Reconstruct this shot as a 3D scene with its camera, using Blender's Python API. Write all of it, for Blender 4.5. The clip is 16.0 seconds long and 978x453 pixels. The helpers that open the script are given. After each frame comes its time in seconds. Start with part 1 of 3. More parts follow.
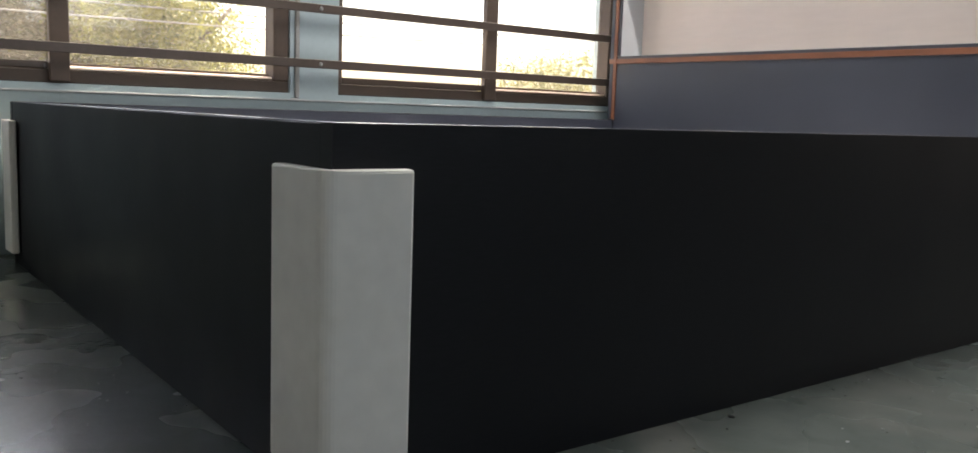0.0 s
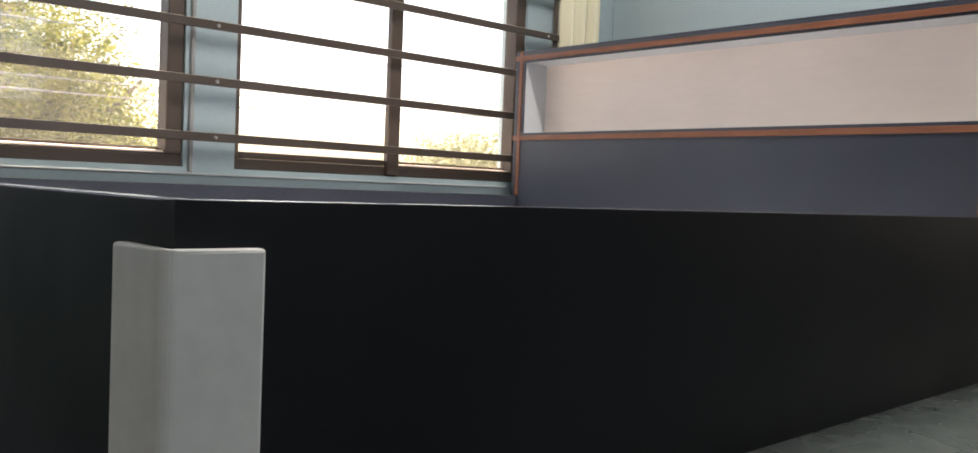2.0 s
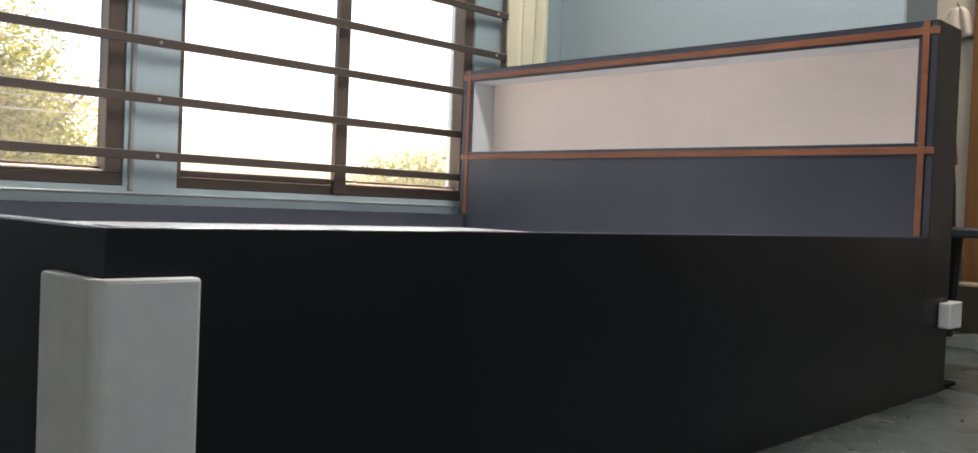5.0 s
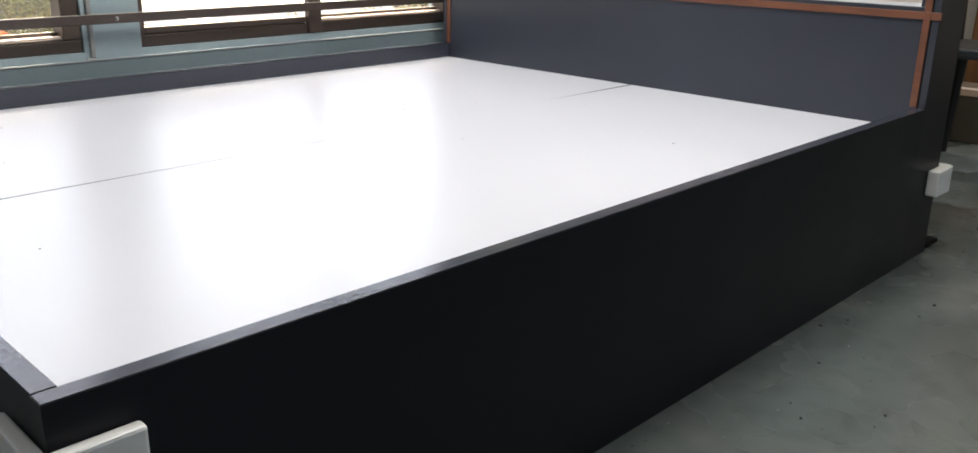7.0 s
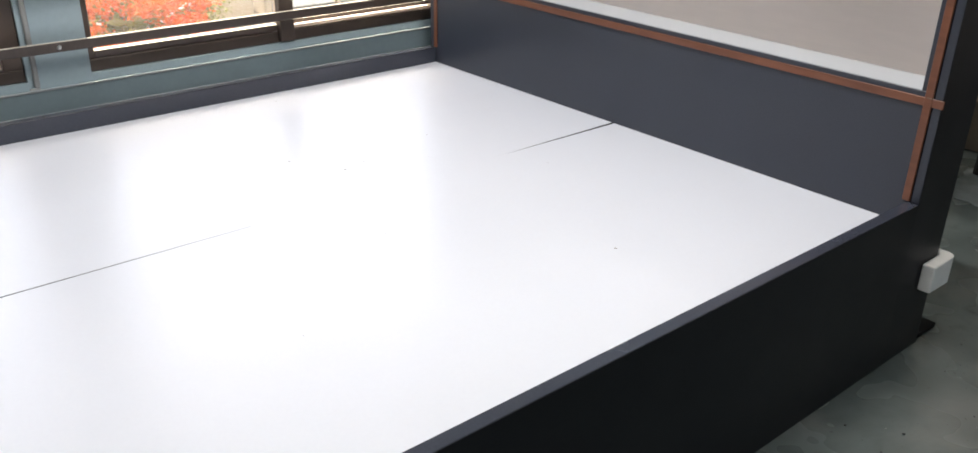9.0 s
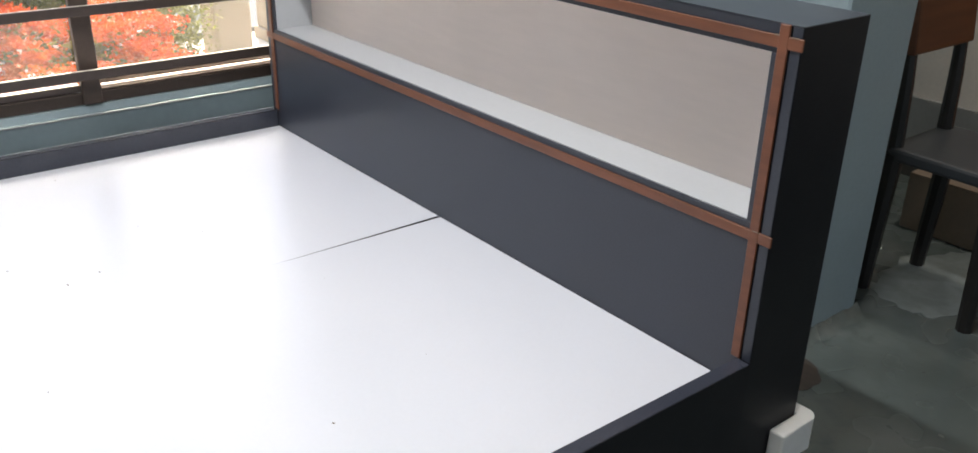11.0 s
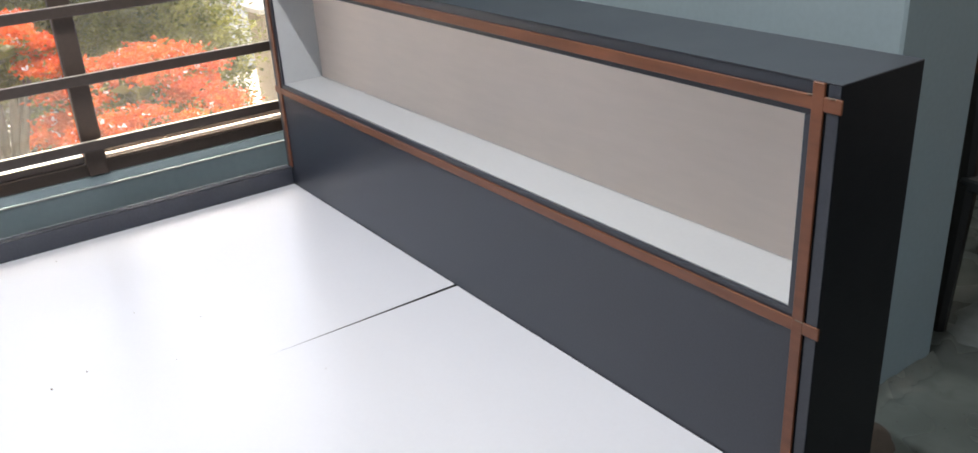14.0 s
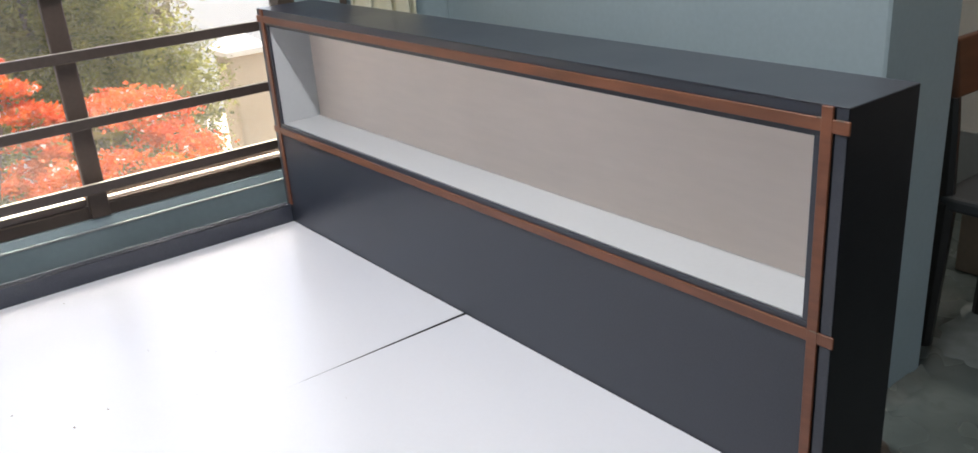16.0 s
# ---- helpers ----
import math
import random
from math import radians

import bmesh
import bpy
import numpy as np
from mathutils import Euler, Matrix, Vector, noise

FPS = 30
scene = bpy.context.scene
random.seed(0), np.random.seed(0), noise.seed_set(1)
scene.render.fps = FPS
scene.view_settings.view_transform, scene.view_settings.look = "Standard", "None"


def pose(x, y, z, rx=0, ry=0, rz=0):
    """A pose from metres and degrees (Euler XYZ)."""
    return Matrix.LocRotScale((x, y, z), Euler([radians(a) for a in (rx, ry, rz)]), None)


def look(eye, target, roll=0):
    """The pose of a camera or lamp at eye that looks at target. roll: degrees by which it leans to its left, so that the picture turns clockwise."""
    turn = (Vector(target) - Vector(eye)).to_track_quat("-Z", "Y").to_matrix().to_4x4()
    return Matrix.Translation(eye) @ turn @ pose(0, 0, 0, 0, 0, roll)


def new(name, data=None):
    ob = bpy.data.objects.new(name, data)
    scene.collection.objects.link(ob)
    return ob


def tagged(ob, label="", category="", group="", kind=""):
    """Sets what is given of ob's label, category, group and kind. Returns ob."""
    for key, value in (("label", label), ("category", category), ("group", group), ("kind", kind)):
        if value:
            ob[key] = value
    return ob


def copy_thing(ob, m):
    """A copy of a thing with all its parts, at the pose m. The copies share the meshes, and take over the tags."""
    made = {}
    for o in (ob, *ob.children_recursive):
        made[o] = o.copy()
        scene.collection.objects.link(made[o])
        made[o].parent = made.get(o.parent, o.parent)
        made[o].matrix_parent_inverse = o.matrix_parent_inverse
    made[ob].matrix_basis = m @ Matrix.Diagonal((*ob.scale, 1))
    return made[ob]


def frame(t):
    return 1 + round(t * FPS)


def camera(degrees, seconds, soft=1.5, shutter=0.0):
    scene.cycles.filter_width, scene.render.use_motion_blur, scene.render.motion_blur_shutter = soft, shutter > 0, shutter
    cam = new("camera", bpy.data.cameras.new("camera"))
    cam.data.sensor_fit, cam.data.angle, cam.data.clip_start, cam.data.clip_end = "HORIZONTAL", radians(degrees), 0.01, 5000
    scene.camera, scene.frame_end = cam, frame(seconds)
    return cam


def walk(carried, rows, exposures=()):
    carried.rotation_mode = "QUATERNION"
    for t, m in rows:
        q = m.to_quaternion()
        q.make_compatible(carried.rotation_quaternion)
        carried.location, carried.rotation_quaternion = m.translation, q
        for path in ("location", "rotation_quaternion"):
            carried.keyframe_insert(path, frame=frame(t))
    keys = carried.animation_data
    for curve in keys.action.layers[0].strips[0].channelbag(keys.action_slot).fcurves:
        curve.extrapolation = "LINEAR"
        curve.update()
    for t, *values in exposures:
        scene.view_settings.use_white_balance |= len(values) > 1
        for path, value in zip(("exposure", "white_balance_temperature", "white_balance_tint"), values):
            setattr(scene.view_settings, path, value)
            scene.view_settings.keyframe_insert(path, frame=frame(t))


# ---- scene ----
cam = camera(56.6, 16.0, soft=1.6)
PATH = [
    (0, (-0.431, -0.833, 0.432), (0.771, 0.746, 0.18), 2.0),
    (0.5, (-0.413, -0.835, 0.433), (0.822, 0.726, 0.237), 2.1),
    (1, (-0.398, -0.833, 0.432), (0.871, 0.705, 0.286), 2.1),
    (1.5, (-0.379, -0.834, 0.432), (0.925, 0.678, 0.321), 2.2),
    (2, (-0.358, -0.842, 0.437), (0.984, 0.64, 0.354), 2.3),
    (2.5, (-0.349, -0.843, 0.438), (1.028, 0.607, 0.383), 2.4),
    (3, (-0.348, -0.846, 0.439), (1.054, 0.58, 0.408), 2.4),
    (5.5, (-0.345, -0.838, 0.457), (1.085, 0.559, 0.4), 2.1),
    (6, (-0.303, -0.805, 0.524), (1.126, 0.579, 0.314), 2.1),
    (6.5, (-0.275, -0.792, 0.686), (1.134, 0.581, 0.327), 0.4),
    (7, (-0.235, -0.797, 0.832), (1.119, 0.534, 0.204), 0.8),
    (7.5, (-0.14, -0.809, 0.979), (1.141, 0.516, 0.203), 0.5),
    (8, (-0.034, -0.81, 1.091), (1.208, 0.528, 0.272), 0.3),
    (8.5, (0.062, -0.812, 1.162), (1.269, 0.546, 0.327), 0.9),
    (9, (0.221, -0.769, 1.192), (1.402, 0.606, 0.345), 1.1),
    (9.5, (0.352, -0.721, 1.212), (1.547, 0.644, 0.371), 1.4),
    (10, (0.552, -0.731, 1.227), (1.743, 0.641, 0.389), 1.1),
    (12.5, (1.277, -0.689, 1.246), (2.267, 0.844, 0.428), -0.1),
    (13, (1.269, -0.659, 1.25), (2.261, 0.876, 0.44), -2.7),
    (13.5, (1.224, -0.627, 1.264), (2.24, 0.898, 0.46), -3.1),
    (14, (1.185, -0.612, 1.276), (2.213, 0.902, 0.469), -3.5),
    (14.5, (1.143, -0.602, 1.281), (2.204, 0.892, 0.479), -3.7),
    (15, (1.112, -0.607, 1.287), (2.203, 0.876, 0.506), -4.1),
    (15.5, (1.097, -0.614, 1.292), (2.197, 0.876, 0.537), -4.3),
    (16, (1.081, -0.611, 1.289), (2.188, 0.883, 0.553), -4.2),
]
EXPOSURES = [(0.0, 2.0, 6950, 12), (5.5, 2.0, 6800, 12), (7.0, 1.78, 6650, 10), (9.5, 1.70, 6550, 10), (12.5, 1.62, 6450, 10), (16.0, 1.61, 6450, 10.5)]
walk(cam, [(t, look(eye, target, roll)) for t, eye, target, roll in PATH], EXPOSURES)

# ---- world and light ----
SUN_EL, SUN_AZ = 60.0, 28.0           # degrees; the sun stands high in front of the windows
world = bpy.data.worlds.new("sky")
scene.world = world
world.use_nodes = True
wn, wl = world.node_tree.nodes, world.node_tree.links
sky = wn.new("ShaderNodeTexSky")
sky.sky_type = "NISHITA"
sky.sun_disc = False
sky.sun_elevation, sky.sun_rotation = radians(SUN_EL), radians(SUN_AZ)
sky.air_density, sky.dust_density = 1.0, 4.0
wl.new(sky.outputs[0], wn["Background"].inputs[0])
wn["Background"].inputs[1].default_value = 0.15

sun = new("sun", bpy.data.lights.new("sun", "SUN"))
sun.data.energy, sun.data.angle, sun.data.color = 4.0, radians(0.6), (1.0, 0.90, 0.74)
sun.matrix_world = look((0, 0, 30), Vector((0, 0, 30)) - Vector((math.sin(radians(SUN_AZ)) * math.cos(radians(SUN_EL)),
                        math.cos(radians(SUN_AZ)) * math.cos(radians(SUN_EL)), math.sin(radians(SUN_EL)))))

# ceiling batten over the bed
lamp = new("batten_light", bpy.data.lights.new("batten_light", "AREA"))
lamp.data.shape, lamp.data.size, lamp.data.size_y = "RECTANGLE", 0.06, 1.2
lamp.data.energy, lamp.data.color = 18.5, (0.99, 0.98, 0.975)
lamp.matrix_world = look((1.31, 0.35, 2.775), (1.31, 0.35, 0.0))

# added fill lamp behind the camera, in a made-up opening of the south wall
back = new("south_fill", bpy.data.lights.new("south_fill", "AREA"))
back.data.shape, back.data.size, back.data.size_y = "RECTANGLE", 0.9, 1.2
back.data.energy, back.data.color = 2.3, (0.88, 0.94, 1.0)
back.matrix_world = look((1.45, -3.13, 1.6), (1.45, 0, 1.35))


# unseen fill lamp added over the passage to brighten its far wall and floor
hall = new("passage_fill", bpy.data.lights.new("passage_fill", "AREA"))
hall.data.shape, hall.data.size = "DISK", 0.25
hall.data.energy, hall.data.color = 5.2, (1.0, 0.93, 0.83)
hall.matrix_world = look((3.92, 0.30, 2.79), (3.92, 0.25, 0.0))


# ---- materials ----
def nodes_of(name):
    m = bpy.data.materials.new(name)
    m.use_nodes = True
    return m, m.node_tree.nodes, m.node_tree.links, m.node_tree.nodes["Principled BSDF"]


def surface(name, colour, rough=0.5, metal=0.0, grain=0.08, scale=60.0, stain=0.08, stain_scale=3.0, bump=0.05, spec=0.5,
            stretch=(1, 1, 1), pieces=0.0, coat=0.0, vary=0.06):
    """A surface with fine grain, broad stains and a little relief."""
    m, n, l, b = nodes_of(name)
    tc = n.new("ShaderNodeTexCoord")
    mp = n.new("ShaderNodeMapping")
    mp.inputs["Scale"].default_value = stretch
    l.new(tc.outputs["Object"], mp.inputs[0])
    fine, broad = n.new("ShaderNodeTexNoise"), n.new("ShaderNodeTexNoise")
    fine.inputs["Scale"].default_value, fine.inputs["Detail"].default_value = scale, 5
    broad.inputs["Scale"].default_value, broad.inputs["Detail"].default_value = stain_scale, 4
    l.new(mp.outputs[0], fine.inputs[0])
    l.new(tc.outputs["Object"], broad.inputs[0])
    r1, r2 = n.new("ShaderNodeMapRange"), n.new("ShaderNodeMapRange")
    for r, tex, amp in ((r1, fine, grain), (r2, broad, stain)):
        r.inputs[1].default_value, r.inputs[2].default_value = 0.3, 0.7
        r.inputs[3].default_value, r.inputs[4].default_value = 1 - amp, 1 + amp
        l.new(tex.outputs[0], r.inputs[0])
    mul = n.new("ShaderNodeMath")
    mul.operation = "MULTIPLY"
    l.new(r1.outputs[0], mul.inputs[0])
    l.new(r2.outputs[0], mul.inputs[1])
    out = mul.outputs[0]
    if pieces:
        info, r3, mu = n.new("ShaderNodeObjectInfo"), n.new("ShaderNodeMapRange"), n.new("ShaderNodeMath")
        r3.inputs[3].default_value, r3.inputs[4].default_value = 1 - pieces, 1 + pieces
        mu.operation = "MULTIPLY"
        l.new(info.outputs["Random"], r3.inputs[0])
        l.new(out, mu.inputs[0])
        l.new(r3.outputs[0], mu.inputs[1])
        out = mu.outputs[0]
    vm = n.new("ShaderNodeVectorMath")
    vm.operation = "SCALE"
    vm.inputs[0].default_value = colour
    l.new(out, vm.inputs["Scale"])
    l.new(vm.outputs[0], b.inputs["Base Color"])
    rr = n.new("ShaderNodeMapRange")
    rr.inputs[1].default_value, rr.inputs[2].default_value = 0.3, 0.7
    rr.inputs[3].default_value, rr.inputs[4].default_value = max(0.02, rough - vary), min(1, rough + vary)
    l.new(broad.outputs[0], rr.inputs[0])
    l.new(rr.outputs[0], b.inputs["Roughness"])
    b.inputs["Metallic"].default_value = metal
    b.inputs["Specular IOR Level"].default_value = spec
    b.inputs["Coat Weight"].default_value = coat
    if bump:
        bp = n.new("ShaderNodeBump")
        bp.inputs["Strength"].default_value, bp.inputs["Distance"].default_value = bump, 0.002
        l.new(fine.outputs[0], bp.inputs["Height"])
        l.new(bp.outputs[0], b.inputs["Normal"])
    return m


def concrete():
    """Grey cement screed with trowel clouds, pale plaster smears and dark specks."""
    m, n, l, b = nodes_of("cement_screed")
    tc = n.new("ShaderNodeTexCoord")

    def noise_of(scale, detail=6, rough=0.6, lo=0.35, hi=0.65, warp=0.0):
        t = n.new("ShaderNodeTexNoise")
        t.inputs["Scale"].default_value, t.inputs["Detail"].default_value = scale, detail
        t.inputs["Roughness"].default_value, t.inputs["Distortion"].default_value = rough, warp
        l.new(tc.outputs["Object"], t.inputs[0])
        r = n.new("ShaderNodeMapRange")
        r.interpolation_type = "SMOOTHSTEP"
        r.inputs[1].default_value, r.inputs[2].default_value = lo, hi
        l.new(t.outputs[0], r.inputs[0])
        return r.outputs[0]

    def mix(fac, a, c):
        x = n.new("ShaderNodeMix")
        x.data_type = "RGBA"
        l.new(fac, x.inputs[0])
        for value, socket in ((a, x.inputs[6]), (c, x.inputs[7])):
            if isinstance(value, tuple):
                socket.default_value = (*value, 1)
            else:
                l.new(value, socket)
        return x.outputs[2]
    base = mix(noise_of(2.2, 5, 0.5, 0.28, 0.72, warp=0.6), (0.062, 0.078, 0.075), (0.112, 0.134, 0.128))
    base = mix(noise_of(17, 4, 0.5, lo=0.42, hi=0.80, warp=0.4), base, (0.076, 0.093, 0.089))
    smear = noise_of(3.1, 5, 0.5, 0.5, 0.95, 0.6)
    base = mix(smear, base, (0.20, 0.205, 0.195))
    speck = noise_of(75, 2, 0.5, 0.70, 0.74)
    base = mix(speck, base, (0.05, 0.055, 0.053))
    l.new(base, b.inputs["Base Color"])
    rr = n.new("ShaderNodeMapRange")
    rr.inputs[3].default_value, rr.inputs[4].default_value = 0.22, 0.32
    l.new(noise_of(5, 2, 0.5, 0.1, 0.9), rr.inputs[0])
    l.new(rr.outputs[0], b.inputs["Roughness"])
    bp = n.new("ShaderNodeBump")
    bp.inputs["Strength"].default_value, bp.inputs["Distance"].default_value = 0.07, 0.004
    l.new(noise_of(40, 3, 0.5, 0.1, 0.9), bp.inputs["Height"])
    l.new(bp.outputs[0], b.inputs["Normal"])
    return m


def leafy(name, a, c, thin=0.35):
    """Leaves or petals: colour varied leaf by leaf, light shining partly through."""
    m, n, l, b = nodes_of(name)
    geo = n.new("ShaderNodeNewGeometry")
    ramp = n.new("ShaderNodeValToRGB")
    ramp.color_ramp.elements[0].color, ramp.color_ramp.elements[1].color = (*a, 1), (*c, 1)
    tc, tx, mr, av = n.new("ShaderNodeTexCoord"), n.new("ShaderNodeTexNoise"), n.new("ShaderNodeMapRange"), n.new("ShaderNodeMix")
    tx.inputs["Scale"].default_value, tx.inputs["Detail"].default_value = 2.6, 3
    mr.inputs[1].default_value, mr.inputs[2].default_value = 0.36, 0.64
    av.inputs[0].default_value = 0.62
    l.new(tc.outputs["Object"], tx.inputs[0])
    l.new(tx.outputs[0], mr.inputs[0])
    l.new(geo.outputs["Random Per Island"], av.inputs[2])
    l.new(mr.outputs[0], av.inputs[3])
    l.new(av.outputs[0], ramp.inputs[0])
    l.new(ramp.outputs[0], b.inputs["Base Color"])
    b.inputs["Roughness"].default_value = 0.55
    tr, mx = n.new("ShaderNodeBsdfTranslucent"), n.new("ShaderNodeMixShader")
    l.new(ramp.outputs[0], tr.inputs[0])
    mx.inputs[0].default_value = thin
    l.new(b.outputs[0], mx.inputs[1])
    l.new(tr.outputs[0], mx.inputs[2])
    l.new(mx.outputs[0], n["Material Output"].inputs[0])
    return m


def clear(name):
    """Window glass with a thin translucent film that lays veiling haze over the view."""
    m, n, l, b = nodes_of(name)
    b.inputs["Base Color"].default_value = (0.97, 0.98, 0.97, 1)
    b.inputs["Roughness"].default_value, b.inputs["IOR"].default_value = 0.0, 1.3
    b.inputs["Transmission Weight"].default_value = 1.0
    tr, mx, tc, tx, mr = (n.new("ShaderNode" + k) for k in ("BsdfTranslucent", "MixShader", "TexCoord", "TexNoise", "MapRange"))
    tr.inputs[0].default_value = (0.85, 0.80, 0.68, 1)
    tx.inputs["Scale"].default_value, tx.inputs["Detail"].default_value = 5, 7
    mr.inputs[3].default_value, mr.inputs[4].default_value = 0.012, 0.05
    l.new(tc.outputs["Object"], tx.inputs[0])
    l.new(tx.outputs[0], mr.inputs[0])
    l.new(mr.outputs[0], mx.inputs[0])
    l.new(b.outputs[0], mx.inputs[1])
    l.new(tr.outputs[0], mx.inputs[2])
    l.new(mx.outputs[0], n["Material Output"].inputs[0])
    return m


M_CHAR = surface("charcoal_laminate", (0.0118, 0.0123, 0.0155), 0.40, grain=0.12, scale=220, stain=0.06, bump=0.06, stretch=(0.2, 0.2, 1.5), spec=0.2)
M_SLATE = surface("slate_laminate", (0.0325, 0.0365, 0.0495), 0.33, grain=0.10, scale=260, stain=0.10, stain_scale=2.2, bump=0.06, spec=0.5)
M_RIM = surface("slate_edge", (0.044, 0.048, 0.064), 0.24, grain=0.08, scale=200, bump=0.03)
M_COPPER = surface("copper_brown_band", (0.172, 0.060, 0.028), 0.42, grain=0.14, scale=90, stain=0.14, stain_scale=9, bump=0.05, stretch=(1, 0.08, 1))
M_WHITE = surface("white_laminate", (0.765, 0.773, 0.82), 0.325, grain=0.008, scale=150, stain=0.01, bump=0.0, spec=1.0, vary=0.006)
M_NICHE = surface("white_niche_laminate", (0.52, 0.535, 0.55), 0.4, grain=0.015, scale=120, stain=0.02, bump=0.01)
M_BEIGE = surface("beige_laminate", (0.89, 0.77, 0.70), 0.5, grain=0.018, scale=70, stain=0.03, bump=0.02, stretch=(1, 0.15, 1))
M_PAINT = surface("grey_blue_wall_paint", (0.34, 0.42, 0.45), 0.62, grain=0.03, scale=80, stain=0.05, stain_scale=2, bump=0.1)
M_CREAM = surface("cream_wall_paint", (0.78, 0.71, 0.64), 0.7, grain=0.03, scale=70, stain=0.06, bump=0.1)
M_DADO = surface("grey_dado_paint", (0.28, 0.28, 0.27), 0.6, grain=0.04, scale=70, stain=0.08, bump=0.1)
M_CEIL = surface("ceiling_white", (0.75, 0.75, 0.74), 0.8, grain=0.02, stain=0.03, bump=0.08)
M_SKIRT = surface("dark_skirting", (0.09, 0.085, 0.08), 0.5)
M_ALU = surface("brown_aluminium", (0.085, 0.060, 0.047), 0.52, metal=0.15, grain=0.06, scale=120, stain=0.1, bump=0.02)
M_MATT = surface("dull_brown_aluminium", (0.075, 0.053, 0.042), 0.3, grain=0.06, scale=120, stain=0.1, bump=0.02, spec=0.5)
M_BAR = surface("brown_painted_steel", (0.068, 0.050, 0.041), 0.38, grain=0.1, scale=90, stain=0.12, bump=0.06)
# pale colour for the sky highlight on bar and sash tops
M_TOP_GLINT = surface("pale_edge_highlight", (0.62, 0.56, 0.47), 0.85, grain=0.12, scale=70, stain=0.2, stain_scale=8, bump=0.1, spec=0.2)
M_STEEL = surface("zinc_bolt", (0.6, 0.6, 0.58), 0.35, metal=0.9, grain=0.05, bump=0.02)
M_GUARD = surface("white_plastic", (0.90, 0.89, 0.86), 0.45, grain=0.03, scale=40, stain=0.05, stain_scale=6, bump=0.04)
M_CURTAIN = surface("cream_curtain", (0.72, 0.68, 0.52), 0.8, grain=0.06, scale=300, stain=0.04, bump=0.08)
M_CHAIR = surface("black_stained_wood", (0.016, 0.014, 0.013), 0.4, grain=0.2, scale=50, stain=0.1, bump=0.05, stretch=(1, 1, 0.1))
M_RAIL = surface("brown_polished_wood", (0.10, 0.036, 0.016), 0.4, grain=0.25, scale=30, stain=0.15, bump=0.04, stretch=(0.1, 1, 1))
M_SEAT = surface("grey_seat_vinyl", (0.028, 0.032, 0.036), 0.5, grain=0.06, scale=200, bump=0.08)
M_DOORWOOD = surface("orange_brown_door_wood", (0.30, 0.135, 0.05), 0.45, grain=0.22, scale=26, stain=0.12, bump=0.05, stretch=(1, 1, 0.06))
M_CARTON = surface("brown_cardboard", (0.22, 0.165, 0.12), 0.8, grain=0.06, scale=60, stain=0.06, bump=0.05)
# wall paint made darker to hold the shade on the step
M_SILL = surface("shaded_blue_grey_paint", (0.225, 0.285, 0.305), 0.4, grain=0.03, scale=60, stain=0.08, stain_scale=4, bump=0.06)
M_TRACK = surface("bare_aluminium_track", (0.66, 0.55, 0.48), 0.5, metal=0.2, grain=0.06, stain=0.1, bump=0.02)
M_SPILL = surface("dried_plaster", (0.165, 0.188, 0.184), 0.8, grain=0.12, scale=25, stain=0.25, stain_scale=9, bump=0.3)
M_BROWN_PATCH = surface("dull_brown_patch", (0.055, 0.043, 0.035), 0.7, grain=0.15, scale=30, stain=0.3, stain_scale=12, bump=0.2)
M_STRIP = surface("grey_strip", (0.30, 0.32, 0.325), 0.6)
M_BLACK = surface("black_board_and_joint_shade", (0.006, 0.006, 0.007), 0.8, spec=0.1)
M_SCREED = concrete()
M_GLASS = clear("window_glass")
M_GREEN = leafy("green_leaves", (0.045, 0.056, 0.012), (0.36, 0.35, 0.085), 0.5)
M_OLIVE = leafy("olive_leaves", (0.088, 0.076, 0.050), (0.285, 0.245, 0.165), 0.45)
M_RED = leafy("flame_red_petals", (0.54, 0.05, 0.006), (0.78, 0.19, 0.018), 0.4)
M_PINK = leafy("pale_petals", (0.8, 0.62, 0.55), (0.85, 0.75, 0.7), 0.3)
M_BARK = surface("grey_brown_bark", (0.13, 0.10, 0.075), 0.85, grain=0.3, scale=25, stain=0.2, bump=0.5, stretch=(1, 1, 0.3))
M_EARTH = surface("dry_pale_ground", (0.58, 0.53, 0.45), 0.9, grain=0.12, scale=8, stain=0.18, stain_scale=0.4, bump=0.3)
M_SOIL = surface("brown_shaded_soil", (0.17, 0.12, 0.08), 0.95, grain=0.3, scale=9, stain=0.3, stain_scale=0.9, bump=0.6)
M_SACK = surface("white_woven_sack", (0.74, 0.71, 0.64), 0.6, grain=0.06, scale=90, stain=0.12, stain_scale=4, bump=0.2)
M_ROAD = surface("grey_road", (0.105, 0.11, 0.116), 0.85, grain=0.08, scale=12, stain=0.1, stain_scale=0.6, bump=0.2)
M_PLASTER = surface("beige_house_plaster", (0.40, 0.32, 0.235), 0.8, grain=0.05, scale=20, stain=0.12, stain_scale=0.7, bump=0.2)
M_ROOF = surface("grey_roof_slab", (0.36, 0.34, 0.31), 0.85, grain=0.08, scale=12, stain=0.15, bump=0.2)
M_PALE = surface("pale_render", (0.68, 0.64, 0.57), 0.8, grain=0.06, scale=20, stain=0.12, stain_scale=1.5, bump=0.2)
M_CABLE = surface("cable_sheath", (0.25, 0.24, 0.22), 0.6, grain=0.05, bump=0.0)
M_SCRUB = leafy("dry_scrub", (0.16, 0.17, 0.06), (0.34, 0.31, 0.14))


